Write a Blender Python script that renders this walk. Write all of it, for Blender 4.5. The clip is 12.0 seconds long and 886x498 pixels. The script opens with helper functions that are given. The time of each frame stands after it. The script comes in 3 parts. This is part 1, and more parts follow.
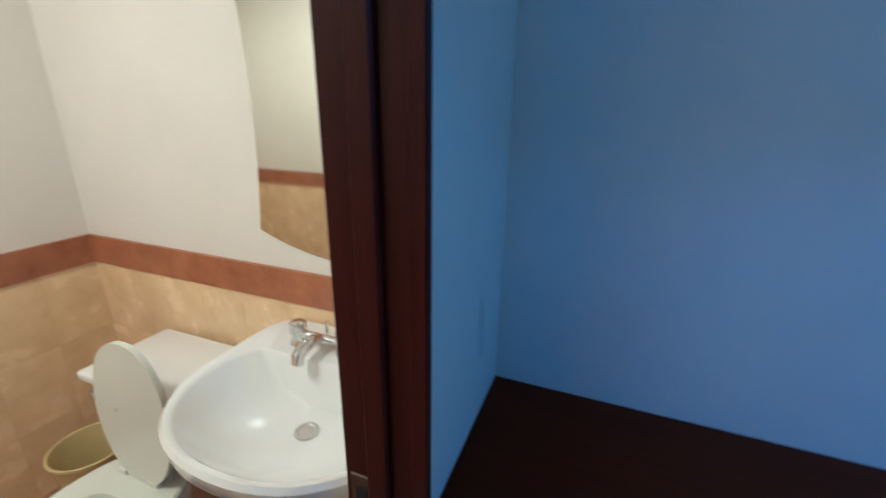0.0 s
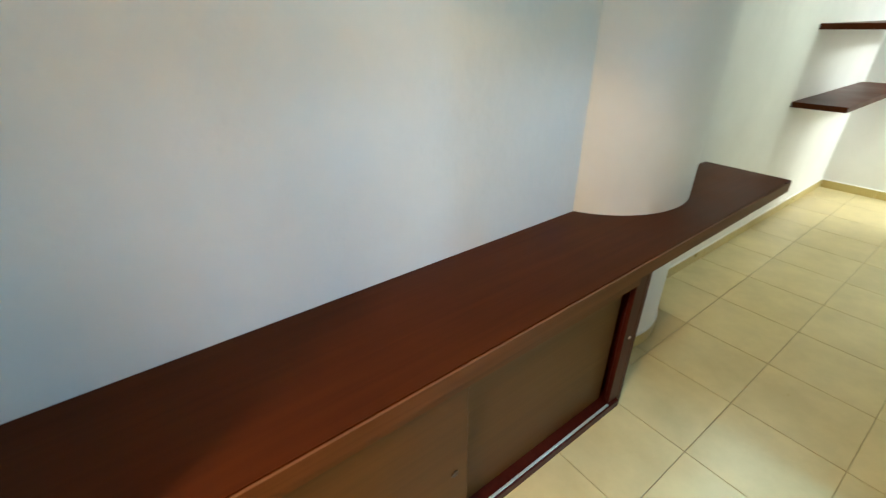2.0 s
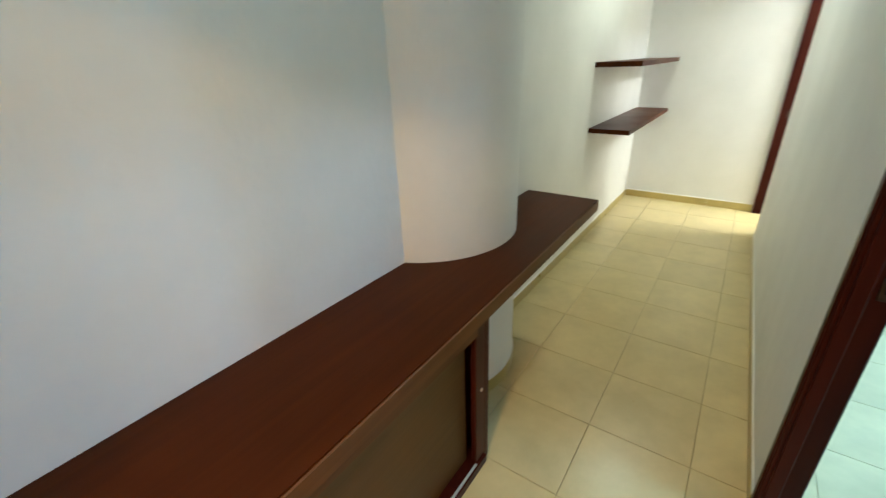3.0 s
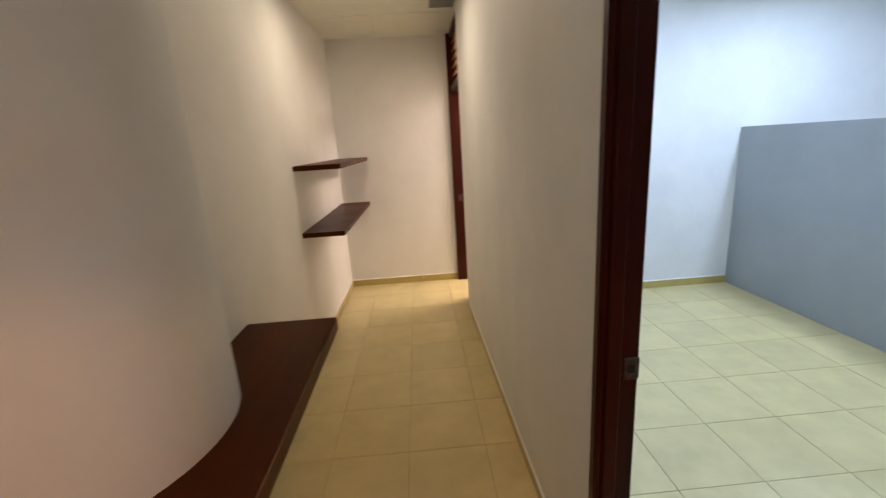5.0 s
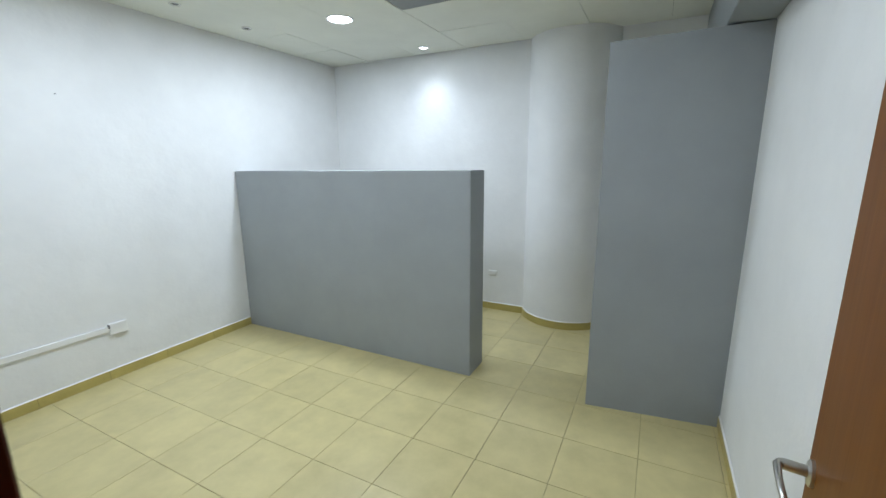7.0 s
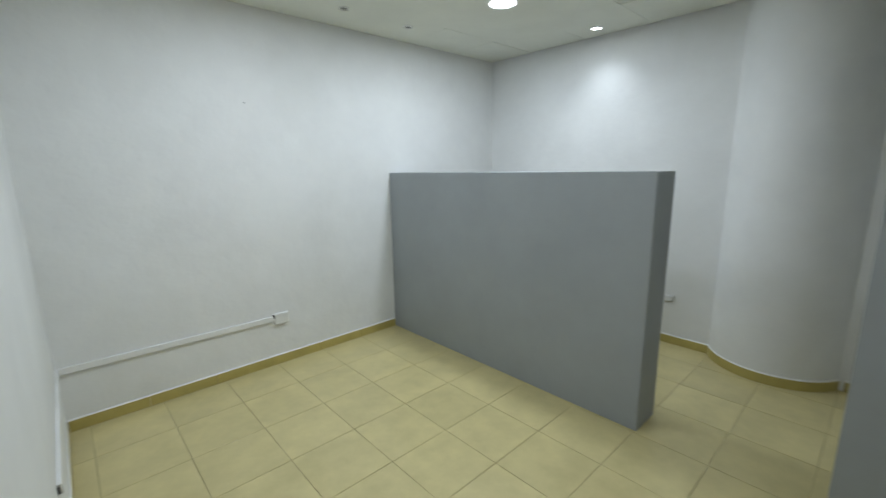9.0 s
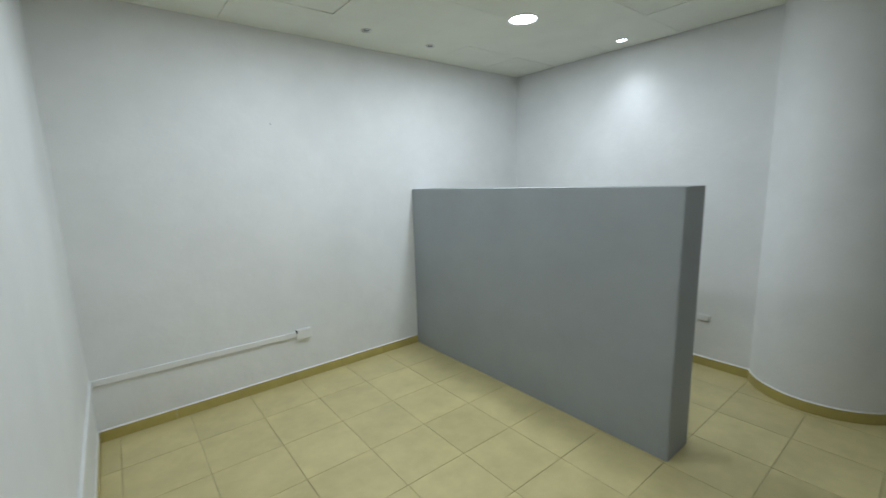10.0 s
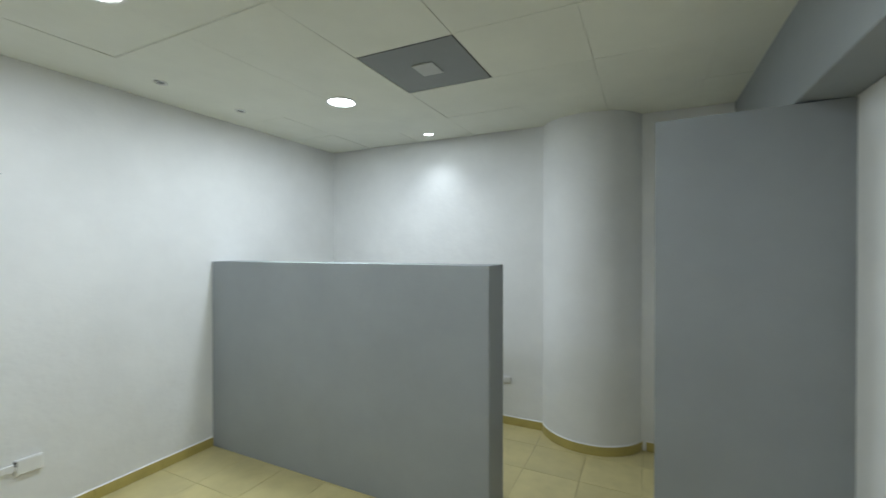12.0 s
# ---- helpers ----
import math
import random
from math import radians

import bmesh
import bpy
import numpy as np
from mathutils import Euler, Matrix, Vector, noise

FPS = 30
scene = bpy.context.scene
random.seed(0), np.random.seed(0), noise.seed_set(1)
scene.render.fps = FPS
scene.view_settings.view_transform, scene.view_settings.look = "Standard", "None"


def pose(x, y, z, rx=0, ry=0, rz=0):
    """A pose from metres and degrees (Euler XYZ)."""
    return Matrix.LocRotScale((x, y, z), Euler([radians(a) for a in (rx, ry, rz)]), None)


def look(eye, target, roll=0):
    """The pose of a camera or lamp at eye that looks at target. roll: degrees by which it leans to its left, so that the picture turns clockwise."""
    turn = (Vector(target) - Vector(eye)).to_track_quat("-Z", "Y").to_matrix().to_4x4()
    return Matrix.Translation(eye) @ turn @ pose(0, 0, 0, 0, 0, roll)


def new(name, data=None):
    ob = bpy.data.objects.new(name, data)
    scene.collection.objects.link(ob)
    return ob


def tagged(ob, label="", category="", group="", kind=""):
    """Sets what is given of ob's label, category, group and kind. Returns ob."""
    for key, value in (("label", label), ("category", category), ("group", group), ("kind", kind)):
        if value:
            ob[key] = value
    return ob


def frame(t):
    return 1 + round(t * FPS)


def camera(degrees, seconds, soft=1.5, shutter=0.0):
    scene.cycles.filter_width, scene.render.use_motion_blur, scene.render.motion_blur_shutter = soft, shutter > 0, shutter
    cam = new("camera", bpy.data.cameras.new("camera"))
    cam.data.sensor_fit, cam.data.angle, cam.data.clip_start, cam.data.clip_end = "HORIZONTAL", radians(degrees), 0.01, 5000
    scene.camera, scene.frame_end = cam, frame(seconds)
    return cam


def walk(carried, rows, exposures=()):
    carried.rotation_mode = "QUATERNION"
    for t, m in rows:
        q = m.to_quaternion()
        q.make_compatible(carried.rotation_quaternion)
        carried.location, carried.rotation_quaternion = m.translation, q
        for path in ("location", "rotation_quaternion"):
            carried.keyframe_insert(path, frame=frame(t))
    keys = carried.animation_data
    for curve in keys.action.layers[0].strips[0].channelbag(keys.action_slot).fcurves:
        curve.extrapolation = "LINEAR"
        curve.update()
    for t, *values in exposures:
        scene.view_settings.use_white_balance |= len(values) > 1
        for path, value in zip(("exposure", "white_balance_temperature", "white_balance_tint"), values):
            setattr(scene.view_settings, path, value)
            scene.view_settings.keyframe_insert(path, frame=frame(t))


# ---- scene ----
cam = camera(93.8, 12.0, soft=1.3, shutter=0.35)
PATH = [
    (0, (-0.291, -1.925, 1.497), (-2.059, -2.613, 0.865), 0.7),
    (0.5, (-0.288, -1.886, 1.503), (-2.046, -2.049, 0.563), 0.2),
    (1, (-0.234, -1.835, 1.509), (-1.914, -1.546, 0.464), -0.8),
    (1.5, (-0.222, -1.797, 1.485), (-1.787, -1.097, 0.455), -0.7),
    (2, (-0.245, -1.689, 1.517), (-1.676, -0.673, 0.559), -1.1),
    (2.5, (-0.259, -1.541, 1.517), (-1.569, -0.319, 0.628), -2.8),
    (3, (-0.262, -1.384, 1.523), (-1.33, 0.091, 0.696), -2.2),
    (3.2, (-0.249, -1.318, 1.515), (-1.22, 0.243, 0.728), -2.5),
    (4.8, (-0.44, -1.061, 1.583), (-0.463, 0.873, 1.074), -2.9),
    (5, (-0.4, -0.966, 1.566), (-0.309, 0.97, 1.073), -3.6),
    (5.5, (-0.307, -0.823, 1.599), (0.284, 1.012, 1.07), -3.3),
    (6, (-0.233, -0.705, 1.602), (1.011, 0.775, 1.094), -1.8),
    (6.5, (-0.177, -0.649, 1.622), (1.449, 0.426, 1.175), -1.4),
    (6.7, (-0.095, -0.684, 1.624), (1.591, 0.303, 1.199), -1.0),
    (8.3, (0.141, -0.475, 1.577), (1.949, 0.256, 1.13), 0.3),
    (8.5, (0.204, -0.447, 1.589), (1.904, 0.51, 1.149), -0.3),
    (9, (0.309, -0.384, 1.61), (1.637, 1.058, 1.214), -0.9),
    (9.5, (0.344, -0.376, 1.611), (1.441, 1.259, 1.257), -1.3),
    (10, (0.389, -0.404, 1.627), (1.616, 1.141, 1.298), -1.6),
    (10.5, (0.424, -0.435, 1.629), (1.978, 0.792, 1.346), -1.1),
    (11, (0.432, -0.418, 1.627), (2.247, 0.4, 1.433), -0.2),
    (11.5, (0.428, -0.378, 1.682), (2.325, 0.253, 1.62), -0.0),
    (12, (0.417, -0.33, 1.671), (2.212, 0.552, 1.659), 0.0),
]
EXPOSURES = [
    (0.0, -0.40, 2850, -4), (0.5, 0.05, 2800, -6), (1.0, 0.78, 3350, -9), (1.5, 1.26, 4150, -11), (3.0, 0.95, 4450, -10),
    (4.8, 0.27, 5650, 13), (5.6, 0.16, 5800, 15), (6.2, 0.12, 6400, 12), (6.7, 0.16, 6500, 11), (8.3, -0.20, 6850, 9), (9.5, -0.33, 6850, 9), (10.5, -0.32, 6900, 8), (12.0, -0.22, 6950, 8),
]
walk(cam, [(t, look(eye, target, roll)) for t, eye, target, roll in PATH], EXPOSURES)

# ---- world and light ----
world = bpy.data.worlds.new("world")
scene.world = world
world.use_nodes = True
world.node_tree.nodes["Background"].inputs[0].default_value = (0.5, 0.55, 0.6, 1)
world.node_tree.nodes["Background"].inputs[1].default_value = 0.006

CEIL = 2.75          # ceiling of the office
CEIL_HALL = 2.655    # ceiling of the corridor
COOL = (0.86, 1.0, 1.18)
WARM = (1.0, 0.465, 0.130)
HALL = (1.0, 0.77, 0.48)


def lamp(name, kind, place, watts, colour, size=0.1, cone=70, blend=0.6):
    data = bpy.data.lights.new(name, kind)
    data.energy, data.color = watts, colour
    if kind == "AREA":
        data.shape, data.size = "DISK", size
    else:
        data.shadow_soft_size = size
    if kind == "SPOT":
        data.spot_size, data.spot_blend = radians(cone), blend
    ob = new(name, data)
    ob.location = place
    return ob


lamp("office_light", "AREA", (2.87, 1.72, CEIL - 0.03), 27, COOL, 0.2)
lamp("office_light", "AREA", (1.33, 1.74, CEIL - 0.03), 17, COOL, 0.2)
# Assumed lamp, out of view; made wide to soften its shadow edge.
lamp("office_light", "AREA", (1.38, 0.12, CEIL - 0.03), 6.5, COOL, 0.5)
lamp("office_spot", "SPOT", (3.93, 1.55, CEIL - 0.03), 13, COOL, 0.06, 112, 1.0)
# Unseen lamp, assumed for the corridor's warm light.
lamp("unseen_hall_light", "AREA", (-0.62, 2.05, CEIL_HALL - 0.03), 8.4, HALL, 0.18)
# Fill with no known source, lifts the walls round the counter.
lamp("unseen_hall_light", "AREA", (-0.75, -0.95, CEIL_HALL - 0.03), 1.3, (0.80, 1.0, 0.90), 0.18)
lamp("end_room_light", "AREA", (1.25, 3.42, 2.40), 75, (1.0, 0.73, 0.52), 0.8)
# Unseen lamps; the second is added to brighten the wall in the mirror.
lamp("unseen_bathroom_light", "AREA", (-0.12, -3.25, 2.47), 44, WARM, 0.25)
lamp("unseen_bathroom_light", "AREA", (-0.22, -4.10, 2.47), 16, WARM, 0.25)


# ---- materials ----
def material(name, colour, rough=0.5, metal=0.0, vary=0.08, scale=6.0, bump=0.0, bump_scale=60.0, spec=0.5, coat=0.0, second=None, per_piece=0.0, bump_dist=0.004, wave=0.0):
    m = bpy.data.materials.new(name)
    m.use_nodes = True
    nt = m.node_tree
    b = nt.nodes["Principled BSDF"]
    b.inputs["Roughness"].default_value = rough
    b.inputs["Metallic"].default_value = metal
    b.inputs["Specular IOR Level"].default_value = spec
    b.inputs["Coat Weight"].default_value = coat
    b.inputs["Coat Roughness"].default_value = 0.15
    tc = nt.nodes.new("ShaderNodeTexCoord")
    source = tc.outputs["Object"]
    if per_piece:
        own = nt.nodes.new("ShaderNodeObjectInfo")
        shift = nt.nodes.new("ShaderNodeVectorMath")
        shift.operation = "MULTIPLY_ADD"
        nt.links.new(own.outputs["Random"], shift.inputs[0])
        shift.inputs[1].default_value = (37, 23, 11)
        nt.links.new(source, shift.inputs[2])
        source = shift.outputs["Vector"]
    n1 = nt.nodes.new("ShaderNodeTexNoise")
    n1.inputs["Scale"].default_value, n1.inputs["Detail"].default_value = scale, 6
    n1.inputs["Roughness"].default_value = 0.6
    nt.links.new(source, n1.inputs["Vector"])
    ramp = nt.nodes.new("ShaderNodeValToRGB")
    lo = second or [c * (1 - vary) for c in colour]
    hi = [min(1, c * (1 + vary * 0.6)) for c in colour]
    ramp.color_ramp.elements[0].position, ramp.color_ramp.elements[1].position = 0.32, 0.68
    ramp.color_ramp.elements[0].color, ramp.color_ramp.elements[1].color = (*lo, 1), (*hi, 1)
    nt.links.new(n1.outputs["Fac"], ramp.inputs["Fac"])
    out = ramp.outputs["Color"]
    if per_piece:
        info = nt.nodes.new("ShaderNodeObjectInfo")
        span = nt.nodes.new("ShaderNodeMapRange")
        span.inputs["To Min"].default_value, span.inputs["To Max"].default_value = 1 - per_piece, 1 + per_piece
        nt.links.new(info.outputs["Random"], span.inputs["Value"])
        mix = nt.nodes.new("ShaderNodeVectorMath")
        mix.operation = "MULTIPLY"
        nt.links.new(out, mix.inputs[0])
        nt.links.new(span.outputs["Result"], mix.inputs[1])
        out = mix.outputs["Vector"]
    nt.links.new(out, b.inputs["Base Color"])
    n2 = nt.nodes.new("ShaderNodeTexNoise")
    n2.inputs["Scale"].default_value, n2.inputs["Detail"].default_value = bump_scale, 4
    nt.links.new(source, n2.inputs["Vector"])
    rr = nt.nodes.new("ShaderNodeMapRange")
    rr.inputs["To Min"].default_value, rr.inputs["To Max"].default_value = max(0, rough - 0.07), min(1, rough + 0.07)
    nt.links.new(n1.outputs["Fac"], rr.inputs["Value"])
    nt.links.new(rr.outputs["Result"], b.inputs["Roughness"])
    if bump:
        bp = nt.nodes.new("ShaderNodeBump")
        bp.inputs["Strength"].default_value, bp.inputs["Distance"].default_value = bump, bump_dist
        nt.links.new(n2.outputs["Fac"], bp.inputs["Height"])
        nt.links.new(bp.outputs["Normal"], b.inputs["Normal"])
        if wave:
            n3 = nt.nodes.new("ShaderNodeTexNoise")
            n3.inputs["Scale"].default_value, n3.inputs["Detail"].default_value = 3.5, 3
            nt.links.new(source, n3.inputs["Vector"])
            bw = nt.nodes.new("ShaderNodeBump")
            bw.inputs["Strength"].default_value, bw.inputs["Distance"].default_value = wave, 0.03
            nt.links.new(n3.outputs["Fac"], bw.inputs["Height"])
            nt.links.new(bw.outputs["Normal"], bp.inputs["Normal"])
    return m


def wood(name, dark, light, along="Y", rough=0.35, coat=0.3, scale=9.0, spec=0.5):
    """Varnished wood with grain along one axis."""
    m = bpy.data.materials.new(name)
    m.use_nodes = True
    nt = m.node_tree
    b = nt.nodes["Principled BSDF"]
    tc = nt.nodes.new("ShaderNodeTexCoord")
    mp = nt.nodes.new("ShaderNodeMapping")
    s = [scale * 3.0] * 3
    s["XYZ".index(along)] = scale * 0.12
    mp.inputs["Scale"].default_value = s
    nt.links.new(tc.outputs["Object"], mp.inputs["Vector"])
    n1 = nt.nodes.new("ShaderNodeTexNoise")
    n1.inputs["Scale"].default_value, n1.inputs["Detail"].default_value, n1.inputs["Distortion"].default_value = 1.4, 8, 0.6
    nt.links.new(mp.outputs["Vector"], n1.inputs["Vector"])
    n2 = nt.nodes.new("ShaderNodeTexNoise")
    n2.inputs["Scale"].default_value, n2.inputs["Detail"].default_value = 3.0, 4
    nt.links.new(tc.outputs["Object"], n2.inputs["Vector"])
    add = nt.nodes.new("ShaderNodeMath")
    add.operation = "MULTIPLY_ADD"
    add.inputs[1].default_value = 0.45
    nt.links.new(n2.outputs["Fac"], add.inputs[0])
    half = nt.nodes.new("ShaderNodeMath")
    half.operation = "MULTIPLY"
    half.inputs[1].default_value = 0.6
    nt.links.new(n1.outputs["Fac"], half.inputs[0])
    nt.links.new(half.outputs["Value"], add.inputs[2])
    ramp = nt.nodes.new("ShaderNodeValToRGB")
    ramp.color_ramp.elements[0].position, ramp.color_ramp.elements[1].position = 0.36, 0.68
    ramp.color_ramp.elements[0].color, ramp.color_ramp.elements[1].color = (*dark, 1), (*light, 1)
    nt.links.new(add.outputs["Value"], ramp.inputs["Fac"])
    nt.links.new(ramp.outputs["Color"], b.inputs["Base Color"])
    rr = nt.nodes.new("ShaderNodeMapRange")
    rr.inputs["To Min"].default_value, rr.inputs["To Max"].default_value = rough - 0.1, rough + 0.12
    nt.links.new(n2.outputs["Fac"], rr.inputs["Value"])
    nt.links.new(rr.outputs["Result"], b.inputs["Roughness"])
    b.inputs["Coat Weight"].default_value, b.inputs["Coat Roughness"].default_value = coat, 0.25
    b.inputs["Specular IOR Level"].default_value = spec
    bp = nt.nodes.new("ShaderNodeBump")
    bp.inputs["Strength"].default_value, bp.inputs["Distance"].default_value = 0.12, 0.002
    nt.links.new(n1.outputs["Fac"], bp.inputs["Height"])
    nt.links.new(bp.outputs["Normal"], b.inputs["Normal"])
    return m


def glow(name, colour, strength):
    m = bpy.data.materials.new(name)
    m.use_nodes = True
    b = m.node_tree.nodes["Principled BSDF"]
    b.inputs["Base Color"].default_value = (0.8, 0.8, 0.8, 1)
    b.inputs["Emission Color"].default_value = (*colour, 1)
    b.inputs["Emission Strength"].default_value = strength
    return m


WHITE = material("white_wall_paint", (0.78, 0.785, 0.775), 0.6, vary=0.05, scale=2.2, bump=0.25, bump_scale=45, wave=0.3)
CREAM = material("cream_wall_paint", (0.78, 0.74, 0.66), 0.6, vary=0.04, scale=2.0, bump=0.25, bump_scale=45, wave=0.3)
GREY = material("grey_wall_paint", (0.304, 0.328, 0.341), 0.55, vary=0.06, scale=2.5, bump=0.2, bump_scale=50, wave=0.2)
CEILING = material("ceiling_board", (0.77, 0.78, 0.70), 0.85, vary=0.04, scale=3.0, bump=0.3, bump_scale=120)
VOID_SHADE = material("ceiling_void", (0.08, 0.08, 0.075), 0.9)
TILE = material("beige_floor_tile", (0.57, 0.49, 0.245), 0.31, vary=0.12, scale=5.0, bump=0.05, bump_scale=25, per_piece=0.035)
GROUT = material("floor_grout", (0.42, 0.36, 0.17), 0.85, vary=0.25, scale=3.0, bump=0.2, second=(0.13, 0.105, 0.04))
SKIRT = material("beige_skirting_tile", (0.47, 0.385, 0.125), 0.3, vary=0.12, scale=6)
CAULK = material("white_caulk", (0.8, 0.8, 0.78), 0.6)
COUNTER = wood("dark_mahogany_board", (0.046, 0.0104, 0.0010), (0.068, 0.0162, 0.0015), "Y", 0.34, 0.0, 9.0, 0.07)
FRAMEWOOD = wood("dark_red_door_frame", (0.026, 0.004, 0.0024), (0.050, 0.0085, 0.004), "Z", 0.36, 0.0, 9.0, 0.13)
APRON = wood("worn_brown_edging", (0.070, 0.024, 0.004), (0.115, 0.042, 0.008), "Y", 0.42, 0.0, 9.0, 0.15)
PANEL = wood("brown_sliding_door", (0.070, 0.032, 0.0055), (0.092, 0.043, 0.008), "Y", 0.42, 0.0, 9.0, 0.18)
LEAF = wood("brown_door_leaf", (0.155, 0.052, 0.008), (0.215, 0.080, 0.014), "Z", 0.4, 0.0, 9.0, 0.15)
BARE = wood("chipped_bare_wood", (0.10, 0.040, 0.009), (0.17, 0.070, 0.018), "Y", 0.6, 0.0)
CHROME = material("chrome", (0.75, 0.75, 0.74), 0.16, 1.0, vary=0.05)
BRUSHED = material("brushed_steel", (0.55, 0.53, 0.50), 0.34, 1.0, vary=0.1, scale=30)
BRASS = material("aged_brass_strike", (0.12, 0.095, 0.075), 0.42, 1.0, vary=0.25, scale=60)
DARK = material("dark_recess", (0.012, 0.01, 0.01), 0.8)
ALU = material("pale_aluminium_track", (0.62, 0.70, 0.70), 0.4, 0.5, vary=0.1, scale=25)
PLASTIC = material("white_plastic", (0.78, 0.78, 0.76), 0.4, vary=0.04, scale=8)
PORCELAIN = material("white_porcelain", (0.80, 0.79, 0.76), 0.12, vary=0.02, coat=0.5)
SEAT = material("off_white_seat_plastic", (0.66, 0.66, 0.56), 0.3, vary=0.04)
BATHTILE = material("beige_wall_tile", (0.77, 0.60, 0.275), 0.26, vary=0.2, scale=7.0, second=(0.71, 0.525, 0.20), per_piece=0.03)
BAND = material("brown_border_tile", (0.34, 0.145, 0.028), 0.3, vary=0.3, scale=9.0, second=(0.26, 0.097, 0.018))
BATHFLOOR = material("brown_bathroom_floor_tile", (0.34, 0.20, 0.09), 0.3, vary=0.2, scale=8, per_piece=0.05)
BUCKET = material("yellowish_bin_plastic", (0.60, 0.51, 0.15), 0.4, vary=0.1, scale=8)
VENT = material("grey_vent_metal", (0.20, 0.21, 0.21), 0.5, vary=0.06, scale=8)
COVER = material("pale_grey_plastic", (0.45, 0.46, 0.45), 0.5, vary=0.05, scale=8)
BATHGROUT = material("beige_grout", (0.67, 0.51, 0.24), 0.7, vary=0.1, scale=20)
STAIN = material("green_water_stain", (0.16, 0.17, 0.05), 0.5, vary=0.3, scale=60)
LIT = glow("lit_diffuser", (0.88, 1.0, 1.14), 14)
# Glow for the fixtures added in the corridor and bathroom.
LIT_WARM = glow("added_warm_diffuser", (1.0, 0.74, 0.44), 5)
mirror_mat = material("mirror_glass", (0.88, 0.90, 0.82), 0.02, 1.0, vary=0.01)


# ---- mesh helpers ----
def box(bm, x0, y0, z0, x1, y1, z1, bevel=0.0, segments=1):
    made = bmesh.ops.create_cube(bm, size=1.0)["verts"]
    bmesh.ops.scale(bm, vec=(abs(x1 - x0), abs(y1 - y0), abs(z1 - z0)), verts=made)
    bmesh.ops.translate(bm, vec=((x0 + x1) / 2, (y0 + y1) / 2, (z0 + z1) / 2), verts=made)
    if bevel:
        edges = list({e for v in made for e in v.link_edges})
        bmesh.ops.bevel(bm, geom=edges, offset=bevel, segments=segments, affect="EDGES", profile=0.6)
    return bm


def prism(bm, plan, z0, z1):
    """A wall from its corners on the floor plan."""
    low = [bm.verts.new((x, y, z0)) for x, y in plan]
    high = [bm.verts.new((x, y, z1)) for x, y in plan]
    n = len(plan)
    bm.faces.new(low)
    bm.faces.new(high)
    for i in range(n):
        bm.faces.new((low[i], low[(i + 1) % n], high[(i + 1) % n], high[i]))
    bmesh.ops.recalc_face_normals(bm, faces=bm.faces)
    return bm


def loft(bm, rings, cap_first=True, cap_last=True):
    rows = [[bm.verts.new(p) for p in ring] for ring in rings]
    n = len(rows[0])
    for a, b in zip(rows, rows[1:]):
        for i in range(n):
            bm.faces.new((a[i], a[(i + 1) % n], b[(i + 1) % n], b[i]))
    if cap_first:
        bm.faces.new(rows[0])
    if cap_last:
        bm.faces.new(rows[-1])
    bmesh.ops.recalc_face_normals(bm, faces=bm.faces)
    return bm


def ring(cx, cy, z, rx, ry, n=40, power=2.0, back=None, square=1):
    """A rounded outline; back flattens the side towards -x."""
    out = []
    for i in range(n):
        a = 2 * math.pi * i / n
        c, s = math.cos(a), math.sin(a)
        p = power if c > 0 else power * square
        x = cx + rx * math.copysign(abs(c) ** (2 / p), c)
        y = cy + ry * math.copysign(abs(s) ** (2 / p), s)
        if back is not None:
            x = max(x, back)
        out.append((x, y, z))
    return out


def tube(bm, points, radius, n=12):
    """A round bar along a line of points."""
    pts = [Vector(p) for p in points]
    rings = []
    for i, p in enumerate(pts):
        ahead = (pts[min(i + 1, len(pts) - 1)] - pts[max(i - 1, 0)]).normalized()
        side = ahead.cross(Vector((0, 0, 1)) if abs(ahead.z) < 0.9 else Vector((1, 0, 0))).normalized()
        up = side.cross(ahead)
        r = radius[i] if isinstance(radius, (list, tuple)) else radius
        rings.append([tuple(p + r * (math.cos(2 * math.pi * k / n) * side + math.sin(2 * math.pi * k / n) * up)) for k in range(n)])
    return loft(bm, rings)


def finish(name, bm, mat, smooth=False):
    mesh = bpy.data.meshes.new(name)
    if smooth:
        for f in bm.faces:
            f.smooth = True
    bm.to_mesh(mesh)
    bm.free()
    mesh.materials.append(mat)
    if smooth:
        mesh.set_sharp_from_angle(angle=radians(38))
    return new(name, mesh)


def part(name, bm, mat, parent, label="", smooth=False):
    ob = finish(name, bm, mat, smooth)
    ob.parent = parent
    if label:
        ob["label"] = label
    return ob


def structure(name, bm, mat, label, category, smooth=False):
    return tagged(finish(name, bm, mat, smooth), label, category, kind="structure")


def thing(name, label, category, place=(0, 0, 0), group=""):
    ob = new(name)
    ob.location = place
    return tagged(ob, label, category, group)


def bx(*a, **k):
    return box(bmesh.new(), *a, **k)


# ---- the plan, in metres: x east, y north along the corridor ----
OW, OE, OS, ON = 0.143, 4.185, -1.14, 2.935      # office, inner faces
HW_S, HW_N = -1.295, -1.262                      # corridor's west wall, at the south and north end
HE_S, HE_N = 0.045, 0.0                          # corridor's east wall
HS, HN = -2.15, 3.715                            # corridor's south and north walls
BW, BE, BS, BN = -1.29, 0.56, -3.88, -2.27       # bathroom
COUNTER_Z = 0.777
BS2, BSX = -4.9, -0.50                          # bathroom's deeper part, east of its short south wall


def west(y):
    return HW_S + (HW_N - HW_S) * (y - HS) / (HN - HS)


def east(y):
    return HE_S + (HE_N - HE_S) * max(0, y) / 2.84


def wall(name, plan, mat, label, z0=0.0, z1=2.95):
    return structure(name, prism(bmesh.new(), plan, z0, z1), mat, label, "wall")


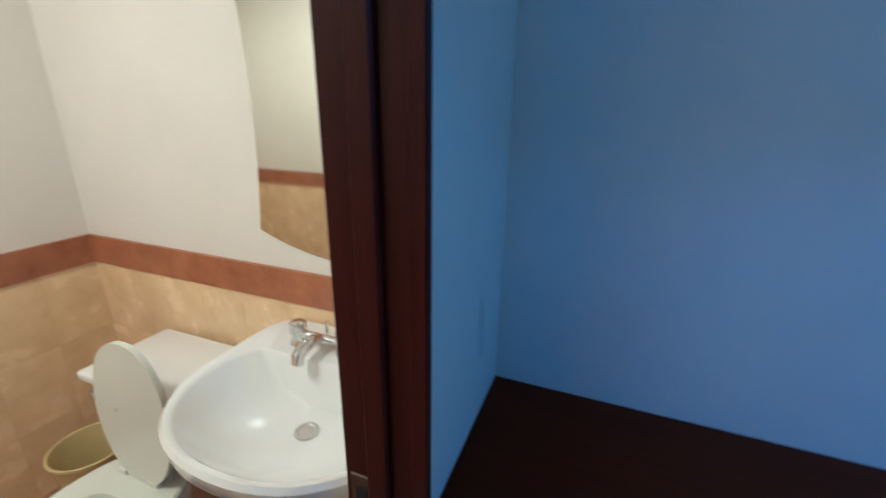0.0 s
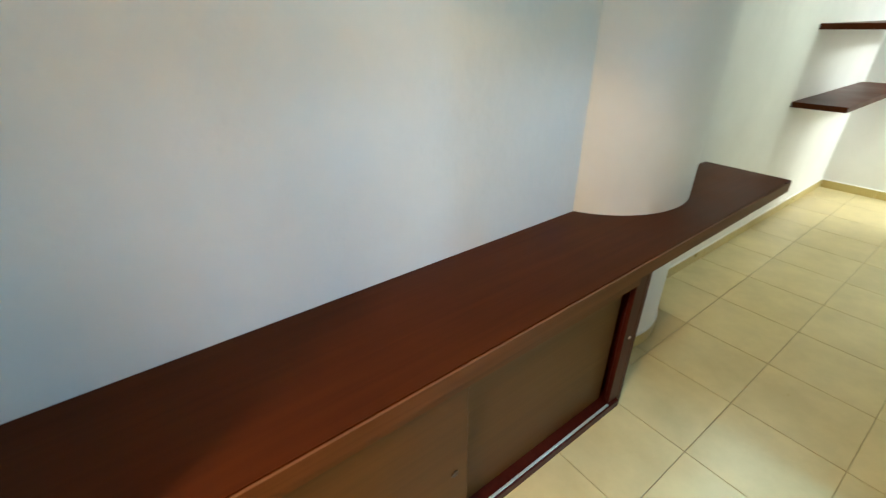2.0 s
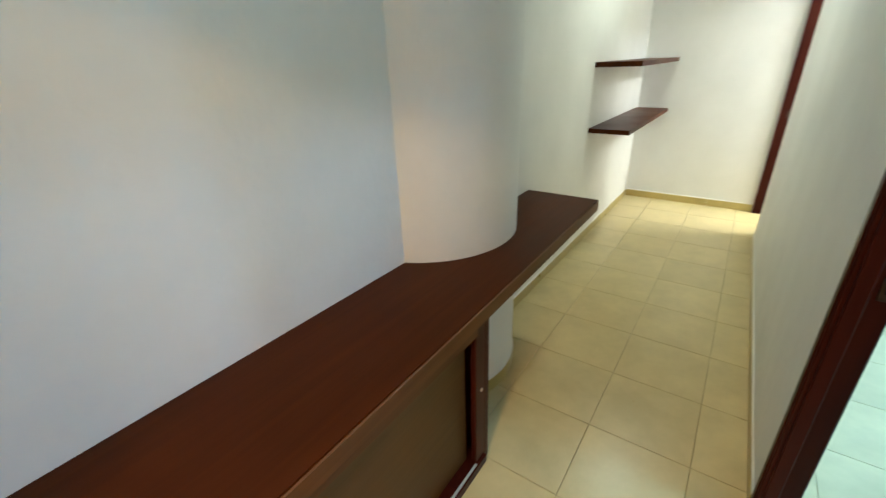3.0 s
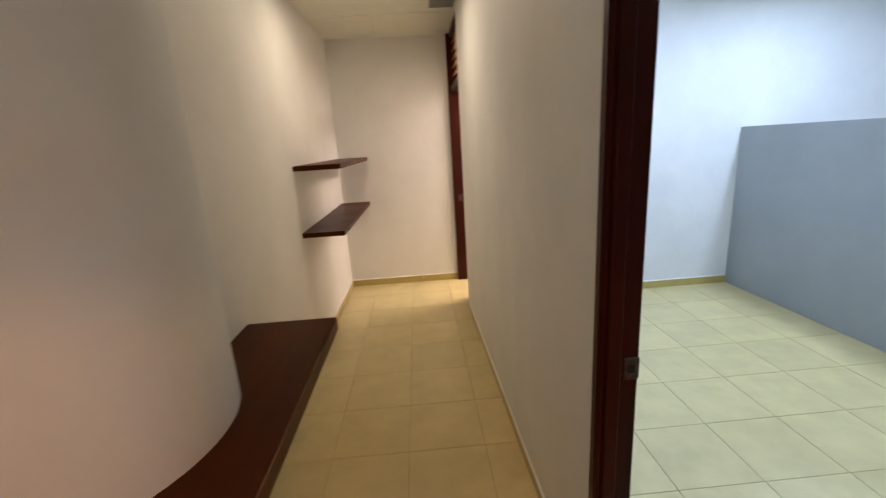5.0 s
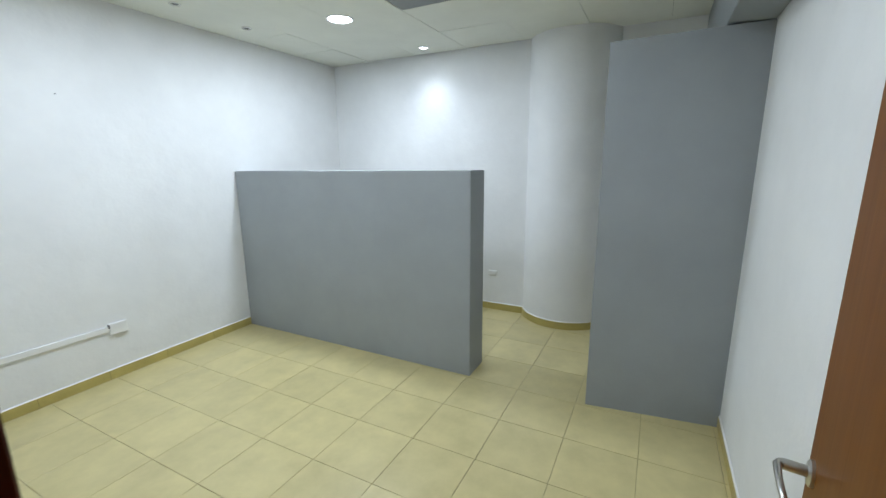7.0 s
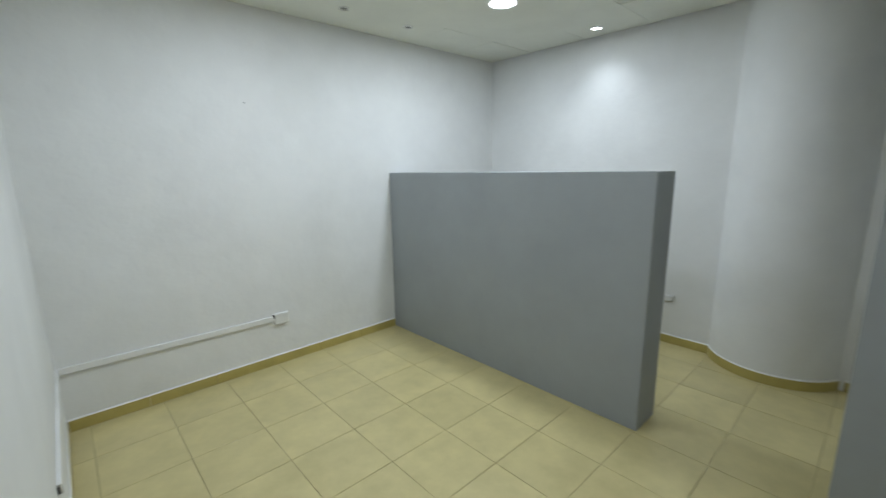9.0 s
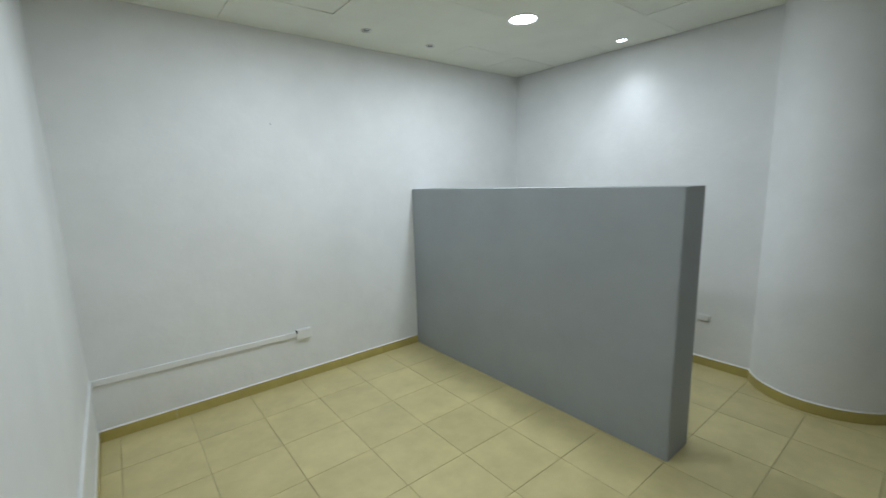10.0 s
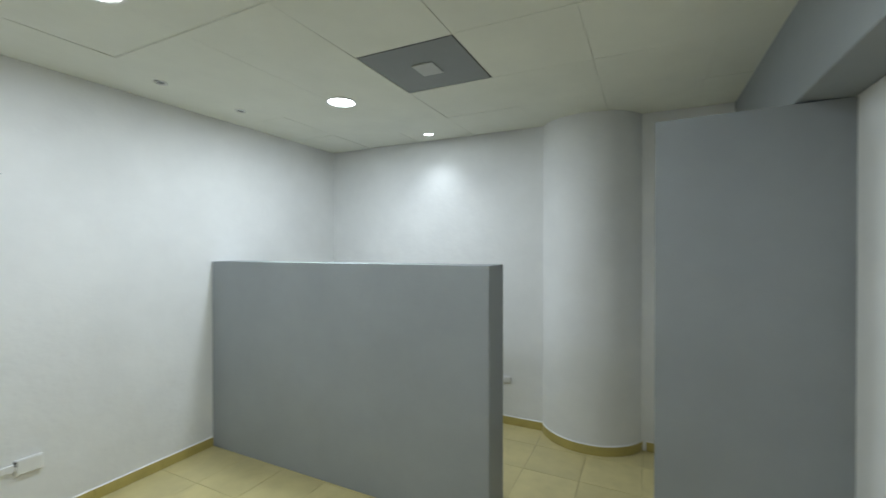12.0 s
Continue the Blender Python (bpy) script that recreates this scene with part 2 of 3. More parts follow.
wall("wall_hall_west", [(HW_S, HS), (HW_N, HN), (-1.5, HN), (-1.5, HS)], WHITE, "white painted corridor wall behind the wooden counter")
wall("wall_hall_north", [(-1.5, HN), (0.12, HN), (0.12, HN + 0.15), (-1.5, HN + 0.15)], WHITE, "white painted wall closing the end of the corridor")
wall("wall_hall_east", [(HE_S, 0.034), (OW, 0.034), (OW, 2.84), (HE_N, 2.84)], WHITE, "white painted wall between the corridor and the office")
wall("wall_hall_east_south", [(HE_S, -2.13), (OW, -2.13), (OW, -0.925), (HE_S, -0.925)], WHITE, "white painted corridor wall south of the office door")
wall("wall_over_office_door", [(HE_S, -0.925), (OW, -0.925), (OW, 0.034), (HE_S, 0.034)], WHITE, "white painted wall above the office door", 2.16)
wall("wall_over_end_door", [(HE_N, 2.84), (OW, 2.84), (OW, HN), (HE_N, HN)], WHITE, "white painted strip above the end door", 2.652)
wall("wall_south_west", [(-1.5, HS), (-0.757, HS), (-0.757, BN), (-1.5, BN)], WHITE, "white painted wall beside the bathroom door")
wall("wall_south_east", [(0.04, -2.13), (1.0, -2.13), (1.0, BN), (0.04, BN)], WHITE, "white painted wall east of the bathroom door")
wall("wall_over_bathroom_door", [(-0.757, HS), (0.04, HS), (0.04, BN), (-0.757, BN)], WHITE, "white painted wall above the bathroom door", 2.16)
wall("wall_office_north", [(OW - 0.0, ON), (OE + 0.2, ON), (OE + 0.2, ON + 0.15), (OW, ON + 0.15)], WHITE, "white painted north wall of the office")
wall("wall_office_east", [(OE, OS - 0.15), (OE + 0.2, OS - 0.15), (OE + 0.2, ON), (OE, ON)], WHITE, "white painted east wall of the office")
wall("wall_office_south", [(OW, OS - 0.15), (OE, OS - 0.15), (OE, OS), (OW, OS)], WHITE, "white painted south wall of the office")
wall("wall_office_west", [(OW - 0.02, 2.84), (OW, 2.84), (OW, ON), (OW - 0.02, ON)], WHITE, "white painted end of the office's west wall")
wall("wall_end_room_north", [(0.12, 4.25), (2.3, 4.25), (2.3, 4.4), (0.12, 4.4)], CREAM, "plain wall of the lit room past the end doorway")
wall("wall_end_room_east", [(2.15, ON + 0.15), (2.3, ON + 0.15), (2.3, 4.25), (2.15, 4.25)], CREAM, "plain wall of the lit room past the end doorway")
wall("wall_end_room_west", [(0.0, HN + 0.15), (0.12, HN + 0.15), (0.12, 4.4), (0.0, 4.4)], CREAM, "plain wall of the lit room past the end doorway")
structure("ceiling_end_room", bx(OW, ON + 0.15, 2.66, 2.3, 4.4, 2.72), CREAM, "plain ceiling of the room past the end doorway", "ceiling")
wall("wall_bath_west", [(BW, BS), (BW, BN), (-1.5, BN), (-1.5, BS)], CREAM, "cream painted bathroom wall behind the sink")
wall("wall_bath_south", [(-1.5, BS - 0.12), (BSX, BS - 0.12), (BSX, BS), (-1.5, BS)], CREAM, "cream painted short wall beside the toilet")
wall("wall_bath_deep_south", [(BSX - 0.15, BS2 - 0.15), (BE, BS2 - 0.15), (BE, BS2), (BSX - 0.15, BS2)], CREAM, "cream painted far wall of the bathroom")
wall("wall_bath_deep_west", [(BSX - 0.15, BS2), (BSX, BS2), (BSX, BS - 0.12), (BSX - 0.15, BS - 0.12)], CREAM, "cream painted wall of the deeper part of the bathroom")
wall("wall_bath_east", [(BE, BS2 - 0.15), (BE + 0.15, BS2 - 0.15), (BE + 0.15, BN), (BE, BN)], CREAM, "cream painted east wall of the bathroom")
structure("ceiling_bathroom", bx(-1.5, BS2 - 0.15, 2.5, BE + 0.15, BN, 2.56), CREAM, "plain cream bathroom ceiling", "ceiling")

SMUDGE = material("grey_smudge", (0.68, 0.69, 0.69), 0.6, vary=0.06, scale=30)
bm = bmesh.new()
loft(bm, [[(-1.12 + 0.028 * k * math.cos(a) + 0.012 * math.sin(a), HS + d, 1.02 + 0.085 * k * math.sin(a)) for a in [2 * math.pi * i / 20 for i in range(20)]] for d, k in ((0.0003, 1.0), (0.0009, 0.8))])
part("smudge", bm, SMUDGE, bpy.data.objects["wall_south_west"], "faint grey smudge")

# round columns, built into the walls
for name, cx, cy, z1, facing in (("column_hall", -1.462, 0.155, CEIL_HALL + 0.05, 1), ("column_office", 4.355, 0.108, CEIL + 0.05, -1)):
    bm = bmesh.new()
    loft(bm, [ring(cx, cy, z, 0.437, 0.437, 72) for z in (0, 0.6, 1.2, 1.8, z1)])
    structure(name, bm, WHITE, "white painted round column standing out of the wall", "column", True)

# grey half-height partition, tall grey wall and the grey beam over it
bm = prism(bmesh.new(), [(2.687, 0.487), (2.947, 0.487), (2.940, ON), (2.678, ON)], 0, 1.546)
for v in bm.verts:
    if v.co.z > 1 and v.co.y < 1:
        v.co.z += 0.012
bmesh.ops.bevel(bm, geom=list(bm.edges), offset=0.004, segments=2, affect="EDGES")
structure("partition_low", bm, GREY, "grey painted half-height partition wall across the office", "partition")
bm = prism(bmesh.new(), [(2.692, -0.366), (2.945, -0.385), (3.055, OS), (2.795, OS)], 0, 2.314)
for v in bm.verts:
    if v.co.z > 1 and v.co.y > -0.5:
        v.co.z -= 0.038
structure("partition_tall", bm, GREY, "tall grey painted wall stub reaching the beam", "wall")
structure("beam", bx(OW, OS, 2.316, OE, -0.925, CEIL + 0.05, bevel=0.004), GREY, "grey painted boxed beam running along the south wall", "beam")


# ---- suspended ceilings: boards with hairline joints ----
def board_ceiling(name, x0, x1, y0, y1, z, ox, oy, label, size=0.6, holes=()):
    bm = bmesh.new()
    rng = random.Random(7)
    i0, j0 = math.floor((x0 - ox) / size), math.floor((y0 - oy) / size)
    for i in range(i0, math.ceil((x1 - ox) / size)):
        for j in range(j0, math.ceil((y1 - oy) / size)):
            if (i, j) in holes:
                continue
            a, b = max(x0, ox + i * size + 0.0007), min(x1, ox + (i + 1) * size - 0.0007)
            c, d = max(y0, oy + j * size + 0.0007), min(y1, oy + (j + 1) * size - 0.0007)
            if b - a < 0.02 or d - c < 0.02:
                continue
            dz = rng.uniform(-0.0008, 0.0012)
            tilt = [rng.uniform(-0.0030, 0.0030) for _ in range(4)]
            top = z + 0.02
            low = [bm.verts.new((x, y, z + dz + t)) for (x, y), t in zip(((a, c), (b, c), (b, d), (a, d)), tilt)]
            high = [bm.verts.new((x, y, top)) for x, y in ((a, c), (b, c), (b, d), (a, d))]
            bm.faces.new(low[::-1])
            bm.faces.new(high)
            for k in range(4):
                bm.faces.new((low[k], low[(k + 1) % 4], high[(k + 1) % 4], high[k]))
    return structure(name, bm, CEILING, label, "ceiling")


board_ceiling("ceiling_office", OW + 0.003, OE - 0.003, OS, ON - 0.003, CEIL, 2.333, 0.560, "suspended ceiling of square off-white boards", 0.612, holes=((0, 0),))
board_ceiling("ceiling_hall", -1.5, OW, HS, HN, CEIL_HALL, -0.72, 0.55, "suspended corridor ceiling of square off-white boards", 0.602)
# Near-black sheets give the board joints the shade of the space above.
structure("ceiling_void_office", bx(OW, OS, CEIL + 0.03, OE + 0.2, ON, CEIL + 0.06), VOID_SHADE, "near-black sheet standing for the shade above the office ceiling", "ceiling")
structure("ceiling_void_hall", bx(-1.5, HS, CEIL_HALL + 0.03, OW - 0.02, HN, CEIL_HALL + 0.06), VOID_SHADE, "near-black sheet standing for the shade above the corridor ceiling", "ceiling")


# ---- door frames and doors ----
def lining(parent, name, x0, y0, x1, y1, z0, z1):
    return part(name, bx(x0, y0, z0, x1, y1, z1, bevel=0.004), FRAMEWOOD, parent)


office_door = tagged(new("door_1"), "dark red-brown wooden office door standing open", "door", kind="structure")
# north jamb with its casings, stop and strike plate
lining(office_door, "jamb", HE_S - 0.002, 0.0, OW + 0.006, 0.033, 0, 2.16)
lining(office_door, "casing", HE_S - 0.008, 0.003, HE_S - 0.002, 0.037, 0, 2.2)
lining(office_door, "door_stop", HE_S + 0.012, -0.014, HE_S + 0.05, 0.002, 0, 2.11)
lining(office_door, "jamb", HE_S - 0.004, -0.925, OW + 0.006, -0.87, 0, 2.16)
lining(office_door, "casing", HE_S - 0.008, -0.936, HE_S - 0.002, -0.874, 0, 2.2)
lining(office_door, "head", HE_S - 0.004, -0.87, OW + 0.006, 0.0, 2.105, 2.16)
lining(office_door, "head_casing", HE_S - 0.008, -0.874, HE_S - 0.002, 0.003, 2.11, 2.2)
strike = part("strike_plate", bx(0.108, -0.0035, 0.92, 0.150, 0.003, 0.985, bevel=0.002), BRASS, office_door, "worn metal strike plate")
part("latch_hole", bx(0.118, -0.006, 0.942, 0.136, 0.004, 0.964), DARK, strike)
# the leaf, swung back towards the south wall
leaf_turn = math.atan2(-0.122, 0.82)
bm = bx(0, -0.04, 0.012, 0.836, 0.0, 2.095, bevel=0.004)
leaf = part("door_leaf", bm, LEAF, office_door, "brown varnished door leaf")
leaf.matrix_basis = Matrix.Translation((0.158, -0.872, 0)) @ Matrix.Rotation(leaf_turn, 4, "Z")
rose = bmesh.new()
loft(rose, [[(0.78 + r * math.cos(a), y, 1.028 + r * math.sin(a)) for a in [2 * math.pi * k / 24 for k in range(24)]] for y, r in ((0.0, 0.026), (0.006, 0.026), (0.009, 0.022))])
part("handle_rose", rose, BRUSHED, leaf, "brushed steel rose", True)
bm = bmesh.new()
tube(bm, [(0.78, 0.005, 1.03), (0.78, 0.045, 1.03), (0.779, 0.051, 1.03), (0.773, 0.055, 1.03), (0.74, 0.055, 1.029), (0.70, 0.052, 1.026), (0.677, 0.049, 1.023), (0.673, 0.048, 1.022)], [0.0115, 0.0110, 0.0095, 0.0075, 0.0068, 0.0065, 0.006, 0.004])
part("lever_handle", bm, BRUSHED, leaf, "brushed steel lever handle", True)

bath_door = tagged(new("door_2"), "dark red-brown wooden bathroom door frame", "door frame", kind="structure")
lining(bath_door, "jamb", -0.757, BN - 0.004, -0.743, -2.135, 0, 2.16)
lining(bath_door, "casing", -0.757, -2.149, -0.741, -2.120, 0, 2.2)
lining(bath_door, "door_stop", -0.745, -2.225, -0.731, -2.185, 0, 2.11)
lining(bath_door, "jamb", -0.005, BN - 0.004, 0.04, -2.124, 0, 2.16)
lining(bath_door, "head", -0.743, BN - 0.004, -0.005, -2.135, 2.105, 2.16)
lining(bath_door, "head_casing", -0.743, -2.135, -0.005, -2.12, 2.11, 2.2)
strike = part("strike_plate", bx(-0.746, -2.262, 0.845, -0.7395, -2.222, 0.921, bevel=0.002), BRASS, bath_door, "worn metal strike plate")
part("latch_hole", bx(-0.744, -2.251, 0.870, -0.738, -2.231, 0.895), DARK, strike)

end_door = tagged(new("door_3"), "dark red wooden doorway with a louvred transom", "door frame", kind="structure")
lining(end_door, "jamb", 0.005, 2.842, 0.115, 2.885, 0, 2.652)
lining(end_door, "jamb", -0.022, HN - 0.05, 0.115, HN - 0.002, 0, 2.652)
lining(end_door, "transom_rail", 0.01, 2.885, 0.11, HN - 0.05, 2.08, 2.14)
lining(end_door, "head", 0.01, 2.885, 0.11, HN - 0.05, 2.61, 2.652)
for k in range(6):
    bm = bx(-0.035, 2.887, -0.006, 0.035, HN - 0.052, 0.006)
    slat = part("slat", bm, LEAF, end_door)
    slat.matrix_basis = pose(0.06, 0, 2.185 + 0.077 * k, 0, -38, 0)
part("strike_plate", bx(0.03, HN - 0.054, 0.93, 0.075, HN - 0.0495, 1.0, bevel=0.002), BRASS, end_door, "worn metal strike plate")


# ---- counter and cabinet ----
bm = bmesh.new()
front, front_end = -0.830, -0.852


def edge(y):
    return front + (front_end - front) * (y - HS) / (0.945 - HS)


plan = [(west(HS) + 0.001, HS + 0.001), (front, HS + 0.001), (front_end, 0.945), (west(0.945) + 0.001, 0.945)]
prism(bm, plan, COUNTER_Z - 0.058, COUNTER_Z)
bmesh.ops.bevel(bm, geom=[e for e in bm.edges if all(v.co.x > -0.9 for v in e.verts)], offset=0.004, segments=2, affect="EDGES")
counter = new("counter")
tagged(counter, "long dark mahogany counter board along the corridor wall", "counter")
part("board", bm, COUNTER, counter)
part("edging", prism(bmesh.new(), [(edge(HS) - 0.001, HS + 0.004), (edge(HS) + 0.0035, HS + 0.004), (edge(0.94) + 0.0035, 0.94), (edge(0.94) - 0.001, 0.94)], COUNTER_Z - 0.060, COUNTER_Z - 0.006), APRON, counter, "worn lighter brown front edging")
part("worn_edge", prism(bmesh.new(), [(edge(HS) - 0.002, HS + 0.05), (edge(HS) + 0.0039, HS + 0.05), (edge(0.6) + 0.0039, 0.6), (edge(0.6) - 0.002, 0.6)], COUNTER_Z - 0.0055, COUNTER_Z - 0.0038), BARE, counter, "thin line of worn bare wood")
rng = random.Random(3)
for y, w in ((-1.98, 0.03), (-1.71, 0.05), (-1.45, 0.02), (-1.17, 0.05), (-0.95, 0.02), (-0.80, 0.06), (-0.71, 0.03), (-0.40, 0.04)):
    part("chip", bx(edge(y) - 0.002, y - w / 2, COUNTER_Z - 0.0050, edge(y) + 0.0042, y + w / 2, COUNTER_Z - 0.0032 + rng.uniform(0, 0.0006), bevel=0.0005), BARE, counter, "chipped bare wood along the edge")
part("gouge", bx(edge(0.9) - 0.007, 0.872, COUNTER_Z - 0.004, edge(0.9) + 0.004, 0.936, COUNTER_Z + 0.0012, bevel=0.001), FRAMEWOOD, counter, "dark gouge at the corner")

cabinet = thing("cabinet", "brown wooden cabinet with two sliding doors under the counter", "cabinet")
x_in = west(-1.0) + 0.005
face = -0.861
top = COUNTER_Z - 0.0605
part("side_panel", bx(x_in, -0.319, 0.0, face, -0.291, top, bevel=0.002), FRAMEWOOD, cabinet)
part("side_panel", bx(x_in, HS + 0.003, 0.0, face, HS + 0.04, top, bevel=0.002), FRAMEWOOD, cabinet)
part("stile", bx(face - 0.02, -0.388, 0.05, face + 0.001, -0.320, top, bevel=0.002), FRAMEWOOD, cabinet)
part("stile", bx(face - 0.02, HS + 0.041, 0.05, face + 0.001, HS + 0.075, top, bevel=0.002), FRAMEWOOD, cabinet)
part("bottom_rail", bx(face - 0.10, HS + 0.041, 0.0, face + 0.012, -0.3195, 0.04, bevel=0.003), FRAMEWOOD, cabinet)
part("top_rail", bx(face - 0.075, HS + 0.076, top - 0.045, face + 0.011, -0.389, top, bevel=0.002), APRON, cabinet)
part("back_panel", bx(x_in, HS + 0.041, 0.041, x_in + 0.012, -0.320, top), FRAMEWOOD, cabinet)
door = part("sliding_door", bx(face - 0.024, HS + 0.077, 0.046, face - 0.005, -1.17, top - 0.046, bevel=0.002), PANEL, cabinet, "brown sliding door panel")
bm = bmesh.new()
loft(bm, [[(x, -1.220 + r * math.cos(a), 0.315 + r * math.sin(a)) for a in [2 * math.pi * k / 20 for k in range(20)]] for x, r in ((face - 0.006, 0.013), (face - 0.002, 0.013), (face - 0.0015, 0.009), (face - 0.004, 0.007))])
part("finger_pull", bm, BRASS, door, "small round metal finger pull", True)
part("sliding_door", bx(face - 0.062, -1.25, 0.046, face - 0.043, -0.389, top - 0.046, bevel=0.002), PANEL, cabinet, "brown sliding door panel")
part("track", bx(face - 0.003, -1.165, 0.0405, face + 0.006, -0.389, 0.047, bevel=0.001), ALU, cabinet, "pale aluminium track strip")
bm = bmesh.new()
loft(bm, [[(x, -0.347 + r * math.cos(a), 0.40 + r * math.sin(a)) for a in [2 * math.pi * k / 14 for k in range(14)]] for x, r in ((face, 0.008), (face + 0.003, 0.007), (face + 0.0035, 0.004))])
part("screw_cap", bm, BRUSHED, cabinet, "", True)


# wall shelves at the end of the corridor
def shelf(z, deep):
    s = thing("wall_shelf", "dark mahogany floating wall shelf at the corridor end", "shelf", group="shelves at the corridor end")
    part("board", prism(bmesh.new(), [(west(2.03), 2.03), (deep, 2.03), (deep + 0.01, 3.64), (west(3.64), 3.64)], z - 0.035, z), COUNTER, s)
    return s


shelf(0.995, -0.965)
shelf(1.473, -0.942)


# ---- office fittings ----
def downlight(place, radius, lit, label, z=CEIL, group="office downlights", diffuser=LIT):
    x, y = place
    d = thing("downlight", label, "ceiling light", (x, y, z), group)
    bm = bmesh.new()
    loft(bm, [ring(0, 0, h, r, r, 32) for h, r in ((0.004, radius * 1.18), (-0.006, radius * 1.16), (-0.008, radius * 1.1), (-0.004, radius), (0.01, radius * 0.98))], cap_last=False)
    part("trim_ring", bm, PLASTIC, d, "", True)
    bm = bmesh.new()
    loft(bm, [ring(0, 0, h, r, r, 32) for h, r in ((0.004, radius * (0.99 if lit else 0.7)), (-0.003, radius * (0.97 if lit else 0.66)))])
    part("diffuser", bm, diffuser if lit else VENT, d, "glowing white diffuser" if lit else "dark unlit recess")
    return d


downlight((2.87, 1.72), 0.095, True, "round white downlight, lit, in the ceiling boards")
downlight((1.33, 1.74), 0.095, True, "round white downlight, lit, in the ceiling boards")
# Unseen panel, shaped to match the assumed wide lamp.
downlight((1.38, 0.12), 0.25, True, "assumed wide round ceiling panel light, out of view, lit")
downlight((3.93, 1.55), 0.04, True, "small lit spotlight recessed near the wall")
downlight((2.05, 2.54), 0.034, False, "small unlit recessed spotlight")
downlight((2.67, 2.57), 0.034, False, "small unlit recessed spotlight")

# Unseen fixtures, added to go with the corridor and bathroom lamps.
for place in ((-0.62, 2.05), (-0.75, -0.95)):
    downlight(place, 0.085, True, "assumed round downlight, out of view, lit, in the corridor ceiling", CEIL_HALL, "corridor downlights", LIT_WARM)
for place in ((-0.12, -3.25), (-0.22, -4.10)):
    downlight(place, 0.085, True, "assumed round downlight, out of view, lit, in the bathroom ceiling", 2.5, "bathroom downlights", LIT_WARM)

vent = thing("ceiling_vent", "grey square ventilation panel set in the ceiling", "vent", (2.336, 0.562, CEIL))
part("frame", bx(-0.002, -0.001, 0.004, 0.608, 0.609, 0.02), VENT, vent)
part("panel", bx(0.006, 0.004, -0.0025, 0.594, 0.602, 0.0035, bevel=0.001), VENT, vent)
part("cover", bx(0.22, 0.23, -0.009, 0.38, 0.37, -0.0025, bevel=0.003), COVER, vent, "pale grey plastic cover")


grille = thing("ceiling_grille", "dark metal grille in the corridor ceiling", "vent", (-0.215, 2.42, CEIL_HALL))
part("frame", bx(0, 0, -0.008, 0.2, 0.4, 0.002, bevel=0.002), VENT, grille)
for k in range(9):
    part("slat", bx(0.012, 0.02 + 0.041 * k, -0.011, 0.188, 0.045 + 0.041 * k, -0.0085), VENT, grille)


def raceway(a, b, out, w=0.028, d=0.016):
    """A flat cable duct on a wall from a to b; out is the wall's normal."""
    a, b, out = Vector(a), Vector(b), Vector(out)
    along = (b - a).normalized()
    up = along.cross(out).normalized()
    bm = bmesh.new()
    rings = []
    for p in (a, b):
        rings.append([tuple(p + up * u + out * o) for u, o in ((-w / 2, 0.001), (-w / 2, d - 0.003), (-w / 2 + 0.003, d), (w / 2 - 0.003, d), (w / 2, d - 0.003), (w / 2, 0.001))])
    return loft(bm, rings)


duct = thing("cable_duct", "white plastic surface cable duct running to a wall socket", "cable duct")
part("duct", raceway((OW + 0.017, ON, 0.408), (1.465, ON, 0.398), (0, -1, 0), 0.042), PLASTIC, duct)
part("duct", raceway((OW, 1.66, 0.40), (OW, ON - 0.017, 0.41), (1, 0, 0), 0.042), PLASTIC, duct)
part("duct_end", bx(OW + 0.001, 1.650, 0.386, OW + 0.008, 1.6585, 0.412), DARK, duct, "open dark end of the duct")


def socket(place, turn, label, w=0.1, h=0.07, d=0.036):
    s = thing("wall_socket", label, "socket", place)
    s.rotation_euler = (0, 0, radians(turn))
    part("box", bx(-w / 2, 0.001, -h / 2, w / 2, d, h / 2, bevel=0.004, segments=2), PLASTIC, s)
    part("plate", bx(-w / 2 + 0.006, d, -h / 2 + 0.006, w / 2 - 0.006, d + 0.004, h / 2 - 0.006, bevel=0.0015), PLASTIC, s)
    return s


box_north = socket((1.524, ON, 0.392), 180, "white plastic surface socket box on the north wall", 0.125, 0.092, 0.02)
part("knockout", bx(0.056, 0.002, 0.012, 0.064, 0.0215, 0.040), DARK, box_north, "open dark cable hole")
socket((OE, 0.86, 0.42), 90, "white plastic socket box low on the east wall", 0.1, 0.055, 0.012)
sw = thing("light_switch", "white surface-mounted double light switch box", "light switch", (OW, 0.452, 1.185))
part("box", bx(0.001, -0.038, -0.11, 0.016, 0.038, 0.066, bevel=0.004, segments=2), PLASTIC, sw)
for z in (0.0, 0.057):
    part("rocker", bx(0.0155, -0.026, z - 0.014, 0.0185, -0.006, z + 0.014, bevel=0.001), COVER, sw, "grey rocker")


for host, x, y, z, turn in (("wall_office_north", 1.41, ON, 2.08, 180), ("wall_hall_east", OW, 1.16, 1.55, -90)):
    bm = bmesh.new()
    loft(bm, [[(r * math.cos(a), d, r * math.sin(a)) for a in [2 * math.pi * k / 10 for k in range(10)]] for d, r in ((0.0, 0.004), (0.004, 0.004), (0.005, 0.002))])
    nail = part("nail", bm, VENT, bpy.data.objects[host], "small dark nail head")
    nail.matrix_basis = pose(x, y, z, 0, 0, turn)


